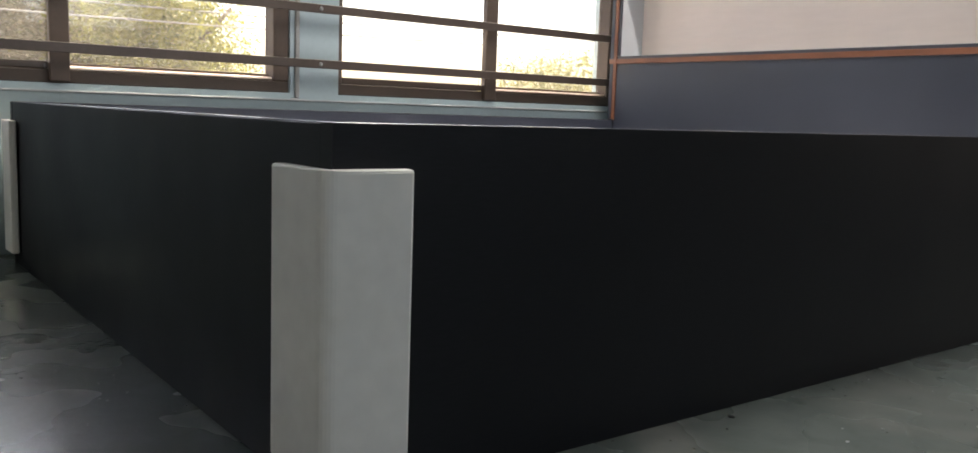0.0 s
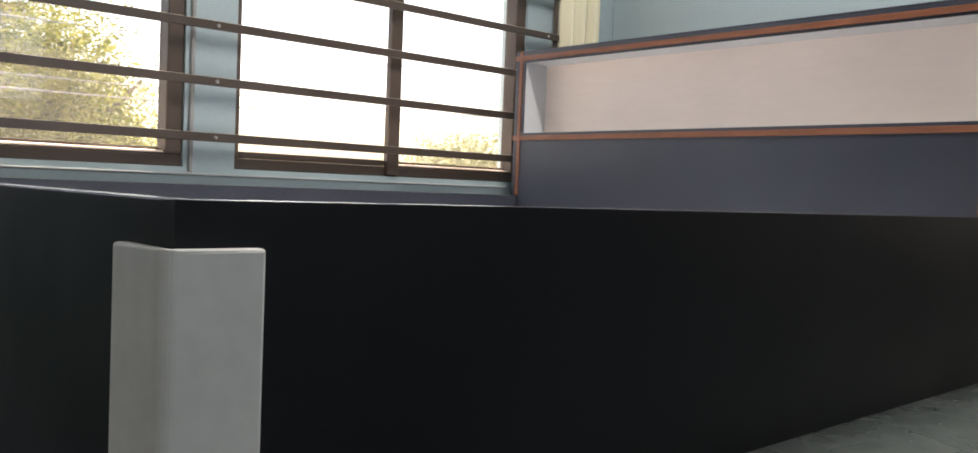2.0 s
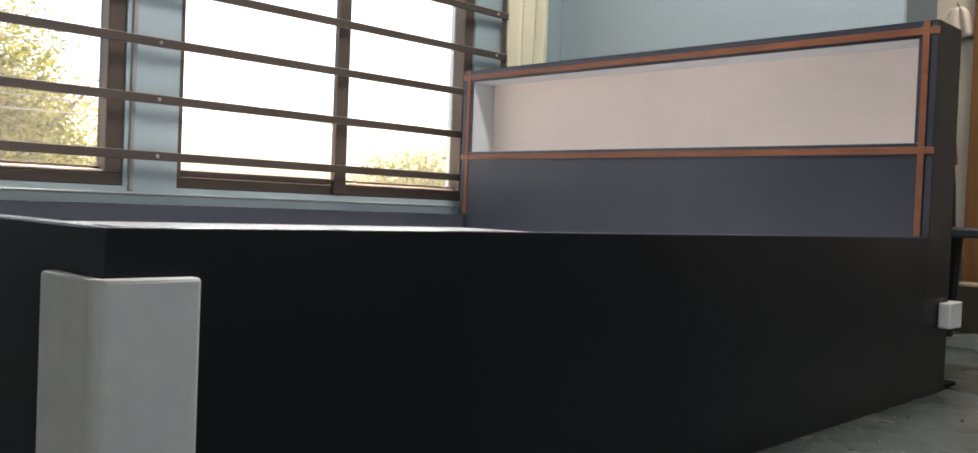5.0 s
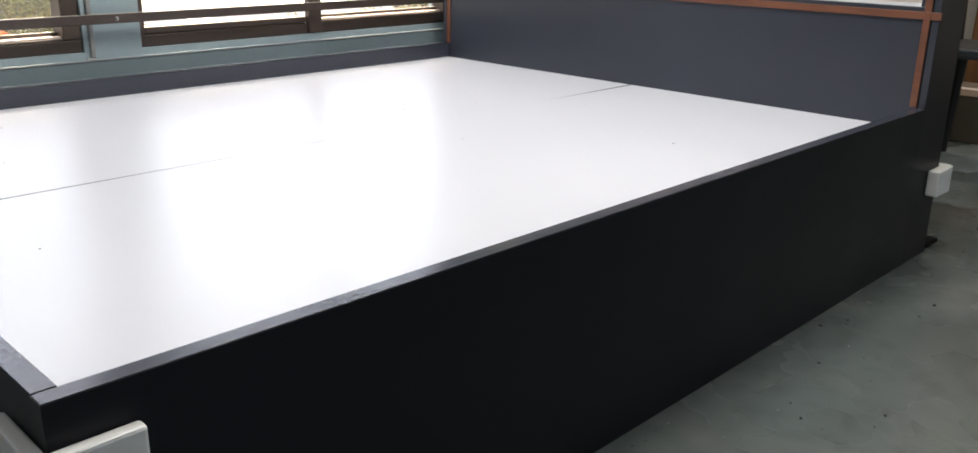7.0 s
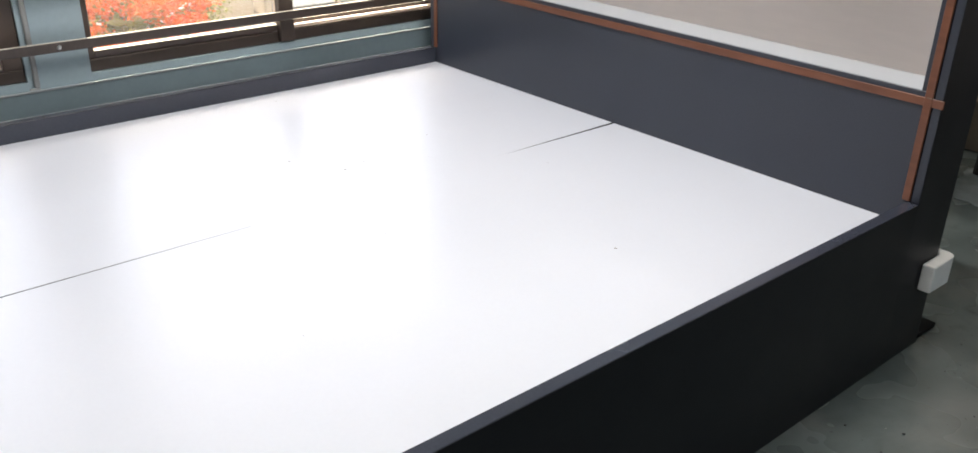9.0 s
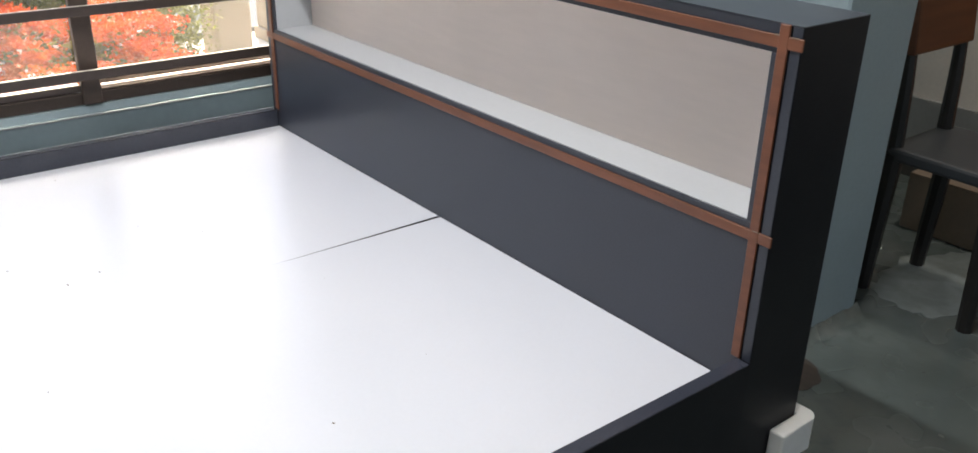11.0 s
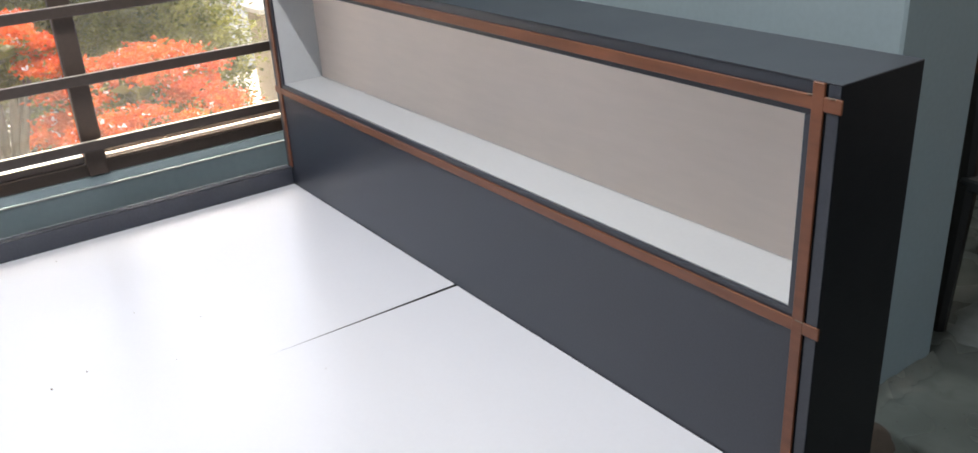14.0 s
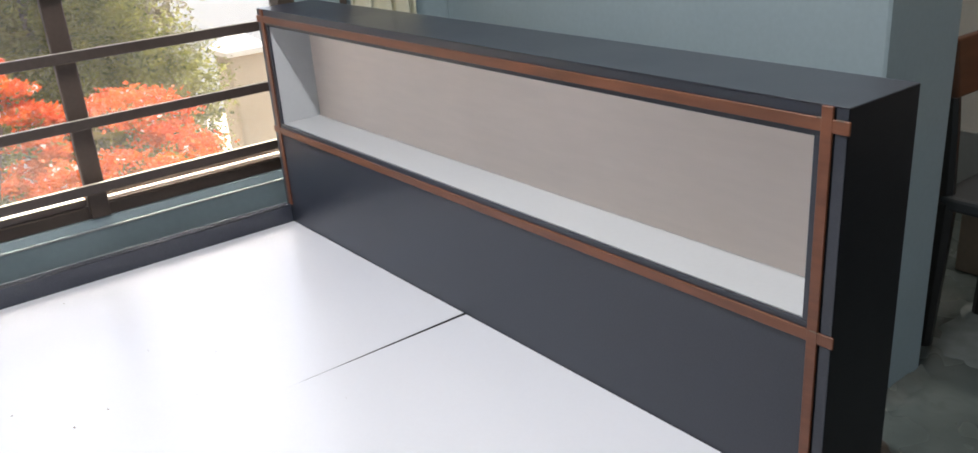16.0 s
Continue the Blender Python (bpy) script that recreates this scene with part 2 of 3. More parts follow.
# ---- mesh helpers ----
def add_box(bm, lo, hi, bevel=0.0, segs=1):
    v = bmesh.ops.create_cube(bm, size=1.0)["verts"]
    bmesh.ops.scale(bm, vec=[max(h - a, 1e-5) for a, h in zip(lo, hi)], verts=v)
    bmesh.ops.translate(bm, vec=[(a + h) / 2 for a, h in zip(lo, hi)], verts=v)
    if bevel:
        edges = list({e for x in v for e in x.link_edges})
        bmesh.ops.bevel(bm, geom=edges, offset=bevel, segments=segs, affect="EDGES", profile=0.5)
    return v


def box(lo, hi, bevel=0.0, segs=1):
    bm = bmesh.new()
    add_box(bm, lo, hi, bevel, segs)
    return bm


def tube(bm, points, radii, sides=8):
    """A tapered tube along points."""
    rings = []
    for i, p in enumerate(points):
        p = Vector(p)
        a, c = Vector(points[max(i - 1, 0)]), Vector(points[min(i + 1, len(points) - 1)])
        d = (c - a).normalized()
        u = d.cross(Vector((0.31, 0.95, 0.05)) if abs(d.z) > 0.9 else Vector((0, 0, 1))).normalized()
        w = d.cross(u)
        rings.append([bm.verts.new(p + radii[i] * (u * math.cos(2 * math.pi * k / sides) + w * math.sin(2 * math.pi * k / sides)))
                      for k in range(sides)])
    for r0, r1 in zip(rings, rings[1:]):
        for k in range(sides):
            bm.faces.new((r0[k], r0[(k + 1) % sides], r1[(k + 1) % sides], r1[k]))
    bm.faces.new(rings[0][::-1])
    bm.faces.new(rings[-1])
    return bm


def prism(bm, outline, z0, z1):
    """An upright prism over a plan outline."""
    lo = [bm.verts.new((x, y, z0)) for x, y in outline]
    hi = [bm.verts.new((x, y, z1)) for x, y in outline]
    k = len(lo)
    for i in range(k):
        bm.faces.new((lo[i], lo[(i + 1) % k], hi[(i + 1) % k], hi[i]))
    bm.faces.new(lo[::-1])
    bm.faces.new(hi)
    return bm


def link(name, bm, material, smooth=False):
    me = bpy.data.meshes.new(name)
    bmesh.ops.recalc_face_normals(bm, faces=bm.faces)
    if smooth:
        for f in bm.faces:
            f.smooth = True
    bm.to_mesh(me)
    bm.free()
    me.materials.append(material)
    return new(name, me)


def part(name, bm, material, parent, label="", smooth=False):
    ob = link(name, bm, material, smooth)
    ob.parent = parent
    if label:
        ob["label"] = label
    return ob


def thing(name, label, category, at=(0, 0, 0), group="", kind=""):
    ob = new(name)
    ob.location = at
    ob.empty_display_size = 0.1
    return tagged(ob, label, category, group, kind)


def setting(name, bm, material, label, category):
    return tagged(link(name, bm, material), label, category, kind="structure")


# ---- the room ----
X0, X1, Y0, ZC = -2.6, 2.85, -3.2, 2.85      # room limits; the window wall stands at y 1.90
YW, YO = 1.905, 2.06                         # inner and outer face of the window wall
setting("floor", box((X0, Y0, -0.12), (4.3, YW, 0.0)), M_SCREED, "grey cement screed floor with pale plaster smears", "floor")
setting("ceiling", box((X0 - 0.2, Y0 - 0.2, ZC), (4.5, YO, ZC + 0.15)), M_CEIL, "white painted concrete ceiling", "ceiling")

# window openings: (x0, x1), both with the same sill and head
SILL, HEAD = 0.468, 1.95
LEFT, RIGHT = (-0.62, 0.832), (1.004, 2.30)
wb = bmesh.new()
add_box(wb, (X0 - 0.2, YW, -0.12), (4.5, YO, SILL))
add_box(wb, (X0 - 0.2, YW, HEAD), (4.5, YO, ZC))
for a, c in ((X0 - 0.2, LEFT[0]), (LEFT[1], RIGHT[0]), (RIGHT[1], 4.5)):
    add_box(wb, (a, YW, SILL), (c, YO, HEAD))
setting("wall_north", wb, M_PAINT, "grey-blue painted wall with two barred windows", "wall")
setting("window_sill", box((X0, 1.885, 0.0), (X1, YW - 0.002, 0.447), 0.004), M_SILL, "grey-blue painted plaster step under the windows, shade put into its colour", "sill")
# thin paler strip along the front edge of the step
setting("trim", box((X0, 1.8825, 0.4425), (X1 - 0.001, 1.8862, 0.4485), 0.001), M_STRIP, "pale edge along the plaster step", "trim")
# unseen slab, added and sized to keep direct sun off the deck
setting("sun_blocker", box((-1.1, YO, 1.98), (2.75, YO + 0.52, 2.08), 0.01), M_ROOF, "unseen slab added over the windows outside to block direct sun", "hood")
# unseen wall, made white so that it bounces light back
setting("wall_west", box((X0 - 0.2, Y0, 0), (X0, YW, ZC)), M_CEIL, "unseen closing wall, white to bounce light into the room", "wall")
setting("wall_headboard", box((X1 - 0.01, 0.361, 0), (3.140, YW, ZC), 0.006), M_PAINT, "grey-blue painted wall stub behind the headboard", "wall")
# unseen south wall; its opening is made up to hold the fill lamp
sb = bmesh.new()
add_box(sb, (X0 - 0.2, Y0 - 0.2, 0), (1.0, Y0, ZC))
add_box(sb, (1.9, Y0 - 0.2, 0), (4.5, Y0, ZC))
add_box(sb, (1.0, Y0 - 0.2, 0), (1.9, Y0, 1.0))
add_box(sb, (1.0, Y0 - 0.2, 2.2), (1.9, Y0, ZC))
setting("wall_south", sb, M_PAINT, "unseen grey-blue painted wall with an opening for the fill lamp", "wall")
setting("wall_east", box((4.3, Y0, 0.30), (4.5, YW, ZC)), M_CREAM, "cream painted wall beyond the passage", "wall")
setting("wall_dado", box((4.285, Y0, 0.06), (4.5, YW, 0.30)), M_DADO, "grey painted dado strip of the far wall", "dado")
setting("baseboard", box((4.27, Y0, 0.0), (4.5, YW, 0.06), 0.004), M_SKIRT, "dark skirting along the far wall", "skirting")


# ---- windows ----
def bar_box(lo, hi):
    return box(lo, hi, 0.003)


def window(name, x0, x1, mull, label):
    """A brown aluminium sliding window: outer frame, a stout mullion and two glazed leaves."""
    w = tagged(thing(name, label, "window"), kind="structure")
    ya, yb = 1.915, 1.985
    part("window_frame", bar_box((x0, ya, SILL), (x1, yb, SILL + 0.036)), M_ALU, w)
    part("window_frame", bar_box((x0, ya, HEAD - 0.045), (x1, yb, HEAD)), M_ALU, w)
    part("window_frame", bar_box((x0, ya, SILL + 0.036), (x0 + (0.02 if x0 > 0.9 else 0.05), yb, HEAD - 0.045)), M_ALU, w)
    part("window_frame", bar_box((x1 - 0.052, ya, SILL + 0.036), (x1, yb, HEAD - 0.045)), M_ALU, w)
    part("mullion", bar_box((mull - 0.026, 1.896, SILL + 0.004), (mull + 0.026, 1.925, HEAD - 0.046)), M_ALU, w)
    for a, c, y in ((x0 + (0.02 if x0 > 0.9 else 0.05), mull - 0.026, 1.930), (mull + 0.026, x1 - 0.052, 1.958)):
        if y < 1.94:
            leaf = part("sash", box((a, 1.916, SILL + 0.037), (c, y + 0.022, SILL + 0.058), 0.004, 2), M_MATT, w)
        else:
            part("sash", box((a, 1.916, SILL + 0.0365), (c, 1.9275, SILL + 0.041), 0.001), M_MATT, w)
            part("track", box((a, 1.928, SILL + 0.0365), (c, 1.946, SILL + 0.048), 0.002), M_TRACK, w, "pale bare aluminium track")
            leaf = part("sash", box((a, 1.958, SILL + 0.0365), (c, 1.982, SILL + 0.057), 0.002), M_MATT, w)
        part("top_highlight", box((a + 0.002, 1.917 if y < 1.94 else 1.9585, SILL + 0.0582 if y < 1.94 else SILL + 0.0572), (c - 0.002, y + 0.0075, SILL + 0.0588 if y < 1.94 else SILL + 0.0578)), M_TOP_GLINT, leaf, "pale strip for the bright highlight along the top edge")
        part("pane", box((a, y + 0.008, SILL + (0.059 if y < 1.94 else 0.058)), (c, y + 0.013, HEAD - 0.046)), M_GLASS, leaf).visible_shadow = False
    return w


window("window_1", *LEFT, 0.149, "brown aluminium sliding window with steel bars")
window("window_2", *RIGHT, 1.632, "brown aluminium sliding window beside the headboard")

# steel bars in front of both windows, bolted to the pier between them
grille = thing("window_grille", "brown painted flat steel bars bolted across both windows", "window grille", (0, 1.867, 0.56))
for i in range(9):
    z = 0.563 + 0.1745 * i
    if z > 1.93:
        break
    b = part("bar", box((-0.66, -0.005, z - 0.0135 - 0.56), (2.452, 0.005, z + 0.0135 - 0.56), 0.002), M_BAR, grille)
    # pale strip laid on the bar as its bright upper highlight
    part("top_highlight", box((-0.655, -0.0046, z + 0.0136 - 0.56), (2.44, 0.0046, z + 0.0144 - 0.56)), M_TOP_GLINT, b, "pale strip for the bright highlight along the top edge")
    for bx in (0.918, 2.385):
        bb = bmesh.new()
        bmesh.ops.create_cone(bb, segments=8, radius1=0.0065, radius2=0.004, depth=0.006, cap_ends=True,
                              matrix=Matrix.Translation((bx, -0.008, z - 0.56)) @ Matrix.Rotation(radians(90), 4, "X"))
        part("bolt", bb, M_STEEL, b, "bright zinc bolt")
part("upright", box((2.429, 0.006, -0.09), (2.451, 0.014, 1.37), 0.002), M_BAR, grille)
# thin grey strip drawn as the upright shadow line on the pier
cd = bmesh.new()
add_box(cd, (0.846, 1.893, 0.452), (0.860, YW - 0.001, 1.94), 0.003)
add_box(cd, (0.831, 1.893, 0.440), (0.860, YW - 0.001, 0.4515), 0.003)
setting("trim", cd, M_DADO, "dull grey strip standing for a shadow line on the pier, with a bent foot", "trim")

# curtain gathered in the corner
cb = bmesh.new()
cols = []
for i in range(45):
    u = i / 44
    x = 2.458 + 0.235 * u
    y = 1.86 + 0.028 * math.sin(u * 2 * math.pi * 3.5) + 0.008 * math.sin(u * 31)
    cols.append([cb.verts.new((x + 0.006 * math.sin(k * 1.1 + u * 4), y + 0.004 * math.sin(k * 0.7 + i), 0.72 + 1.5 * k / 12)) for k in range(13)])
for a, c in zip(cols, cols[1:]):
    for k in range(12):
        cb.faces.new((a[k], c[k], c[k + 1], a[k + 1]))
curtain = tagged(link("curtain", cb, M_CURTAIN, True), "cream curtain gathered in folds beside the window", "curtain")
thick = curtain.modifiers.new("cloth", "SOLIDIFY")
thick.thickness = 0.003
crod = thing("curtain_rod", "thin dark steel rod carrying the gathered curtain", "curtain rod", (2.35, 1.86, 2.235))
rb = bmesh.new()
tube(rb, [(-1.6, 0, 0), (0.45, 0, 0)], [0.011, 0.011], 10)
part("rod", rb, M_BAR, crod)
for x in (-1.5, 0.42):
    part("bracket", box((x - 0.012, 0.0, -0.012), (x + 0.012, 0.045, 0.012), 0.002), M_BAR, crod)


# ---- the bed ----
H, PLY, L, W, T = 0.414, 0.364, 2.112, 1.762, 0.027
bed = thing("bed_frame", "charcoal laminate box bed with a white plywood deck", "bed")
part("side_panel", box((0.0, 0.0, 0.0), (L, T, H)), M_CHAR, bed)
part("side_panel", box((0.0, W - T, 0.0), (L - 0.002, W, H), 0.0012), M_CHAR, bed)
part("foot_panel", box((0.0008, T + 0.0008, 0.0), (T, W - T - 0.0008, H), 0.0012), M_CHAR, bed)
for lo, hi in (((0.001, 0.001), (L - 0.003, T - 0.001)), ((0.001, W - T + 0.001), (L - 0.003, W - 0.001)), ((0.0015, T + 0.0015), (T - 0.001, W - T - 0.0015))):
    part("edge_band", box((*lo, H), (*hi, H + 0.0012), 0.0004), M_RIM, bed, "slate grey edge banding")
part("edge_band", box((0.004, W - 0.003, H + 0.0014), (L - 0.004, W - 0.0002, H + 0.0024)), M_STRIP, bed, "pale outer edge")
part("edge_band", box((T, W - T - 0.0015, PLY), (L - 0.003, W - T, H - 0.001)), M_RIM, bed, "slate grey inner lip")
part("edge_band", box((T, T, PLY), (L - 0.003, T + 0.0015, H - 0.001)), M_RIM, bed, "slate grey inner lip")
SLIT = 0.889
JA, JB = 0.998, 1.658      # the two boards touch between these, and gape at either end
da = bmesh.new()
prism(da, [(T + 0.002, T + 0.003), (L - 0.002, T + 0.003), (L - 0.002, SLIT - 0.0020), (JB, SLIT + 0.0006), (JA, SLIT + 0.0006), (JA - 0.02, SLIT - 0.0003), (T + 0.002, SLIT - 0.0030)], PLY - 0.018, PLY)
part("deck_board", da, M_WHITE, bed, "white laminated plywood deck board")
db = bmesh.new()
prism(db, [(T + 0.002, SLIT + 0.0034), (JA - 0.02, SLIT + 0.0015), (JA, SLIT + 0.0006), (JB, SLIT + 0.0006), (L - 0.002, SLIT + 0.0078), (L - 0.002, W - T - 0.003), (T + 0.002, W - T - 0.003)], PLY - 0.018, PLY)
part("deck_board", db, M_WHITE, bed, "white laminated plywood deck board")
# black strips fill the gaping joint to give it the shade of depth
for x0, x1, o0, o1 in ((T + 0.002, JA - 0.02, 0.0033, 0.0014), (JB, L - 0.002, 0.0007, 0.0076)):
    sm = bmesh.new()
    prism(sm, [(x0, SLIT - 0.0029 if x0 < JA else SLIT + 0.0005), (x1, SLIT - 0.0019 if x1 > JB else SLIT - 0.0002), (x1, SLIT + o1), (x0, SLIT + o0)], PLY - 0.020, PLY - 0.0004)
    part("seam_shade", sm, M_BLACK, bed, "black strip for the shade in the open joint")
part("cross_rail", box((T, T, 0.02), (L, W - T, PLY - 0.03)), M_CHAR, bed)

# headboard with a long open niche
HB, HT = 2.281, 0.974
head = thing("headboard", "slate grey headboard with a long white niche and copper-brown bands", "headboard", (L, 0, 0))


def hb(lo, hi, bevel=0.0):
    return box((lo[0] - L, lo[1], lo[2]), (hi[0] - L, hi[1], hi[2]), bevel)


NA, NB, NZ0, NZ1, ND = 0.049, W - 0.050, 0.660, 0.931, 2.231
part("end_panel", hb((L, 0.0, 0.0), (HB, 0.018, HT)), M_CHAR, head, "charcoal laminate end panel")
part("end_panel", hb((L, W - 0.018, 0.0), (HB, W, HT), 0.0012), M_CHAR, head, "charcoal laminate end panel")
part("front_panel", hb((L, 0.0185, 0.0), (L + 0.006, W - 0.0185, NZ0 - 0.001), 0.0008), M_SLATE, head)
part("top_panel", hb((L, 0.0185, NZ1 + 0.02), (HB, W - 0.0185, HT), 0.001), M_SLATE, head)
part("front_rail", hb((L, 0.0185, NZ1), (L + 0.006, W - 0.0185, NZ1 + 0.0195)), M_SLATE, head)
part("front_stile", hb((L, 0.0185, NZ0), (L + 0.006, NA - 0.0005, NZ1 - 0.0005)), M_SLATE, head)
part("front_stile", hb((L, NB + 0.0005, NZ0), (L + 0.006, W - 0.0185, NZ1 - 0.0005)), M_SLATE, head)
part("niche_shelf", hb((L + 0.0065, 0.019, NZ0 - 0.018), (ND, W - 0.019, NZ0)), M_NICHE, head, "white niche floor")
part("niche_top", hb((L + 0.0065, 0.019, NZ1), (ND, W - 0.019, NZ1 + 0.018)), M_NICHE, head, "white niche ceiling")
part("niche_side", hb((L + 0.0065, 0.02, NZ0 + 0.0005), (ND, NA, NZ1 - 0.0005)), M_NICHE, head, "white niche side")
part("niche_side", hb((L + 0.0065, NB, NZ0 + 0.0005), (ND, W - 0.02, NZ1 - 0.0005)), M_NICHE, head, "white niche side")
part("niche_back", hb((ND + 0.0005, 0.019, NZ0 - 0.018), (ND + 0.012, W - 0.019, NZ1 + 0.018)), M_BEIGE, head, "beige laminate niche back")
part("back_panel", hb((HB - 0.008, 0.019, 0.0), (HB - 0.001, W - 0.019, HT - 0.02)), M_CHAR, head)
part("top_edge", hb((L - 0.001, 0.0, HT), (HB, W, HT + 0.0015), 0.0005), M_SLATE, head, "slate laminate top face")
for z in (0.6395, 0.9485):
    part("band", hb((L - 0.004, -0.004, z - 0.0092), (L - 0.0005, W + 0.003, z + 0.0092), 0.001), M_COPPER, head, "copper-brown band")
for y in (0.0295, W - 0.0295):
    part("band", hb((L - 0.0045, y - 0.0086, H + 0.003), (L - 0.0005, y + 0.0086, HT + 0.0005), 0.001), M_COPPER, head, "copper-brown band")
for y, z, dy, dz in ((0.0100, 0.9582, 0.0060, 0.0009), (0.0405, 0.9582, 0.004, 0.0009), (0.0260, 0.6490, 0.007, 0.0007)):
    part("torn_edge", hb((L - 0.0052, y - dy, z - dz), (L - 0.0046, y + dy, z + dz)), M_CARTON, head, "pale torn band edge")
for y in (0.0008, W - 0.0172):
    part("edge_band", hb((L - 0.0016, y, H + 0.002), (L - 0.0002, y + 0.0164, HT - 0.001)), M_SLATE, head, "slate edge banding")
# black strip on the front for the joint and the band's shadow line
for y in (0.0175, W - 0.0208):
    part("shadow_gap", hb((L - 0.0006, y, H + 0.002), (L - 0.0001, y + 0.0033, HT - 0.001)), M_BLACK, head, "black strip for the shaded joint beside the band")
part("base_plate", hb((L + 0.02, 0.004, 0.0), (2.392, 0.15, 0.012), 0.002), M_BLACK, head, "thin dark base board reaching out behind")


# corner guards
def guard(lx, ly, z0, z1, thick=0.02):
    bm = bmesh.new()
    r = thick * 0.8
    arc = [(-thick + r - r * math.sin(radians(a)), -thick + r - r * math.cos(radians(a))) for a in (75, 60, 45, 30, 15)]
    prism(bm, [(-thick, ly), (-thick, -thick + r), *arc, (-thick + r, -thick), (lx, -thick), (lx, -0.0015), (-0.0015, -0.0015), (-0.0015, ly)], z0, z1)
    bmesh.ops.recalc_face_normals(bm, faces=bm.faces)
    bmesh.ops.bevel(bm, geom=[e for e in bm.edges if e.calc_length() > 0.01 and (abs(e.verts[0].co.z - e.verts[1].co.z) < 1e-4 or max(abs(e.verts[0].co.x), abs(e.verts[0].co.y)) > 0.06)], offset=0.004, segments=2, affect="EDGES", profile=0.5)
    return link("corner_guard", bm, M_GUARD)


g = tagged(guard(0.088, 0.107, 0.035, 0.368), "tall white L-shaped plastic guard on the bed's foot corner", "corner guard", "corner guards")
copy_thing(g, Matrix.Translation((0, W, 0)) @ Matrix.Scale(1, 4) @ pose(0, 0, 0, 0, 0, -90))
k = tagged(guard(0.095, 0.08, 0.175, 0.243, 0.032), "short white L-shaped guard on the headboard's lower corner", "corner guard", "corner guards")
k.matrix_world = pose(HB + 0.002, 0.0, 0.0, 0, 0, 90)


# ceiling fitting that carries the tube
fit_ = thing("ceiling_batten", "white ceiling batten light over the bed", "ceiling light", (1.31, 0.35, ZC))
part("housing", box((-0.04, -0.63, -0.065), (0.04, 0.63, 0.0), 0.005), M_CEIL, fit_)

# ---- the passage beyond ----
def chair():
    """Dark dining chair with splayed tapered legs, facing away from the window wall."""
    c = thing("dining_chair", "dark wooden dining chair with a brown top rail", "chair", (3.33, 0.425, 0))
    for x, y, dx, dy in ((-0.03, 0.008, -0.018, -0.022), (0.24, -0.014, -0.008, -0.02), (-0.04, -0.30, 0.008, 0.012), (0.26, -0.31, -0.012, 0.012)):
        bm = bmesh.new()
        tube(bm, [(x, y, 0), (x + dx * 0.5, y + dy * 0.5, 0.2), (x + dx, y + dy, 0.425)], [0.021, 0.024, 0.027], 8)
        part("leg", bm, M_CHAIR, c)
    st = bmesh.new()
    prism(st, [(-0.06, -0.34), (0.27, -0.34), (0.29, -0.31), (0.27, -0.01), (0.24, 0.012), (-0.04, 0.012), (-0.07, -0.008), (-0.08, -0.31)], 0.405, 0.443)
    bmesh.ops.recalc_face_normals(st, faces=st.faces)
    bmesh.ops.bevel(st, geom=list(st.edges), offset=0.01, segments=2, affect="EDGES", profile=0.5)
    part("seat", st, M_SEAT, c, "dark grey padded seat")
    for x in (-0.045, 0.225):
        bm = bmesh.new()
        tube(bm, [(x, -0.01, 0.43), (x, -0.005, 0.6), (x, 0.01, 0.83)], [0.022, 0.019, 0.014], 8)
        part("back_post", bm, M_CHAIR, c)
    rl = bmesh.new()
    add_box(rl, (-0.07, -0.015, 0.69), (0.25, 0.01, 0.835), 0.008, 2)
    bmesh.ops.rotate(rl, cent=(0.09, 0.0, 0.76), matrix=Matrix.Rotation(radians(-7), 3, "X"), verts=rl.verts)
    part("top_rail", rl, M_RAIL, c, "brown polished top rail")
    return c


chair()

carton = thing("cardboard_box", "low brown cardboard box beyond the chair", "box", (3.80, 0.0, 0))
part("body", box((0, 0, 0), (0.38, 0.6, 0.19), 0.003), M_CARTON, carton)
part("flap", box((-0.004, 0.002, 0.191), (0.185, 0.598, 0.195), 0.001), M_CARTON, carton)
part("flap", box((0.19, 0.002, 0.191), (0.384, 0.598, 0.195), 0.001), M_CARTON, carton)
part("tape", box((0.16, -0.001, 0.1955), (0.215, 0.601, 0.1962)), M_BEIGE, carton, "beige packing tape")

fb = bmesh.new()
rows_ = []
for i in range(41):
    x = 2.82 + 0.33 * i / 40
    d = 0.040 + 0.016 * noise.noise(Vector((x * 14, 0.4, 0))) + 0.012 * noise.noise(Vector((x * 60, 2.4, 0)))
    h = 0.022 + 0.012 * noise.noise(Vector((x * 22, 5.1, 0)))
    rows_.append([fb.verts.new((x, 0.3605 - d * k, 0.0012 + h * (1 - k) ** 2)) for k in (0, 0.2, 0.45, 0.7, 1.0)])
for a, c in zip(rows_, rows_[1:]):
    for k in range(4):
        fb.faces.new((a[k], c[k], c[k + 1], a[k + 1]))
tagged(link("cement_fillet", fb, M_SCREED, True), "rough cement smeared along the foot of the wall", "cement")
# thin brown patch with an uneven outline on the floor
stb = bmesh.new()
prism(stb, [(0.085 * (1 + 0.25 * noise.noise(Vector((2 * math.cos(a * 0.1745), 2 * math.sin(a * 0.1745), 8.0)))) * math.cos(a * 0.1745),
             0.075 * (1 + 0.25 * noise.noise(Vector((2 * math.cos(a * 0.1745), 2 * math.sin(a * 0.1745), 6.0)))) * math.sin(a * 0.1745)) for a in range(36)], 0.0, 0.0011)
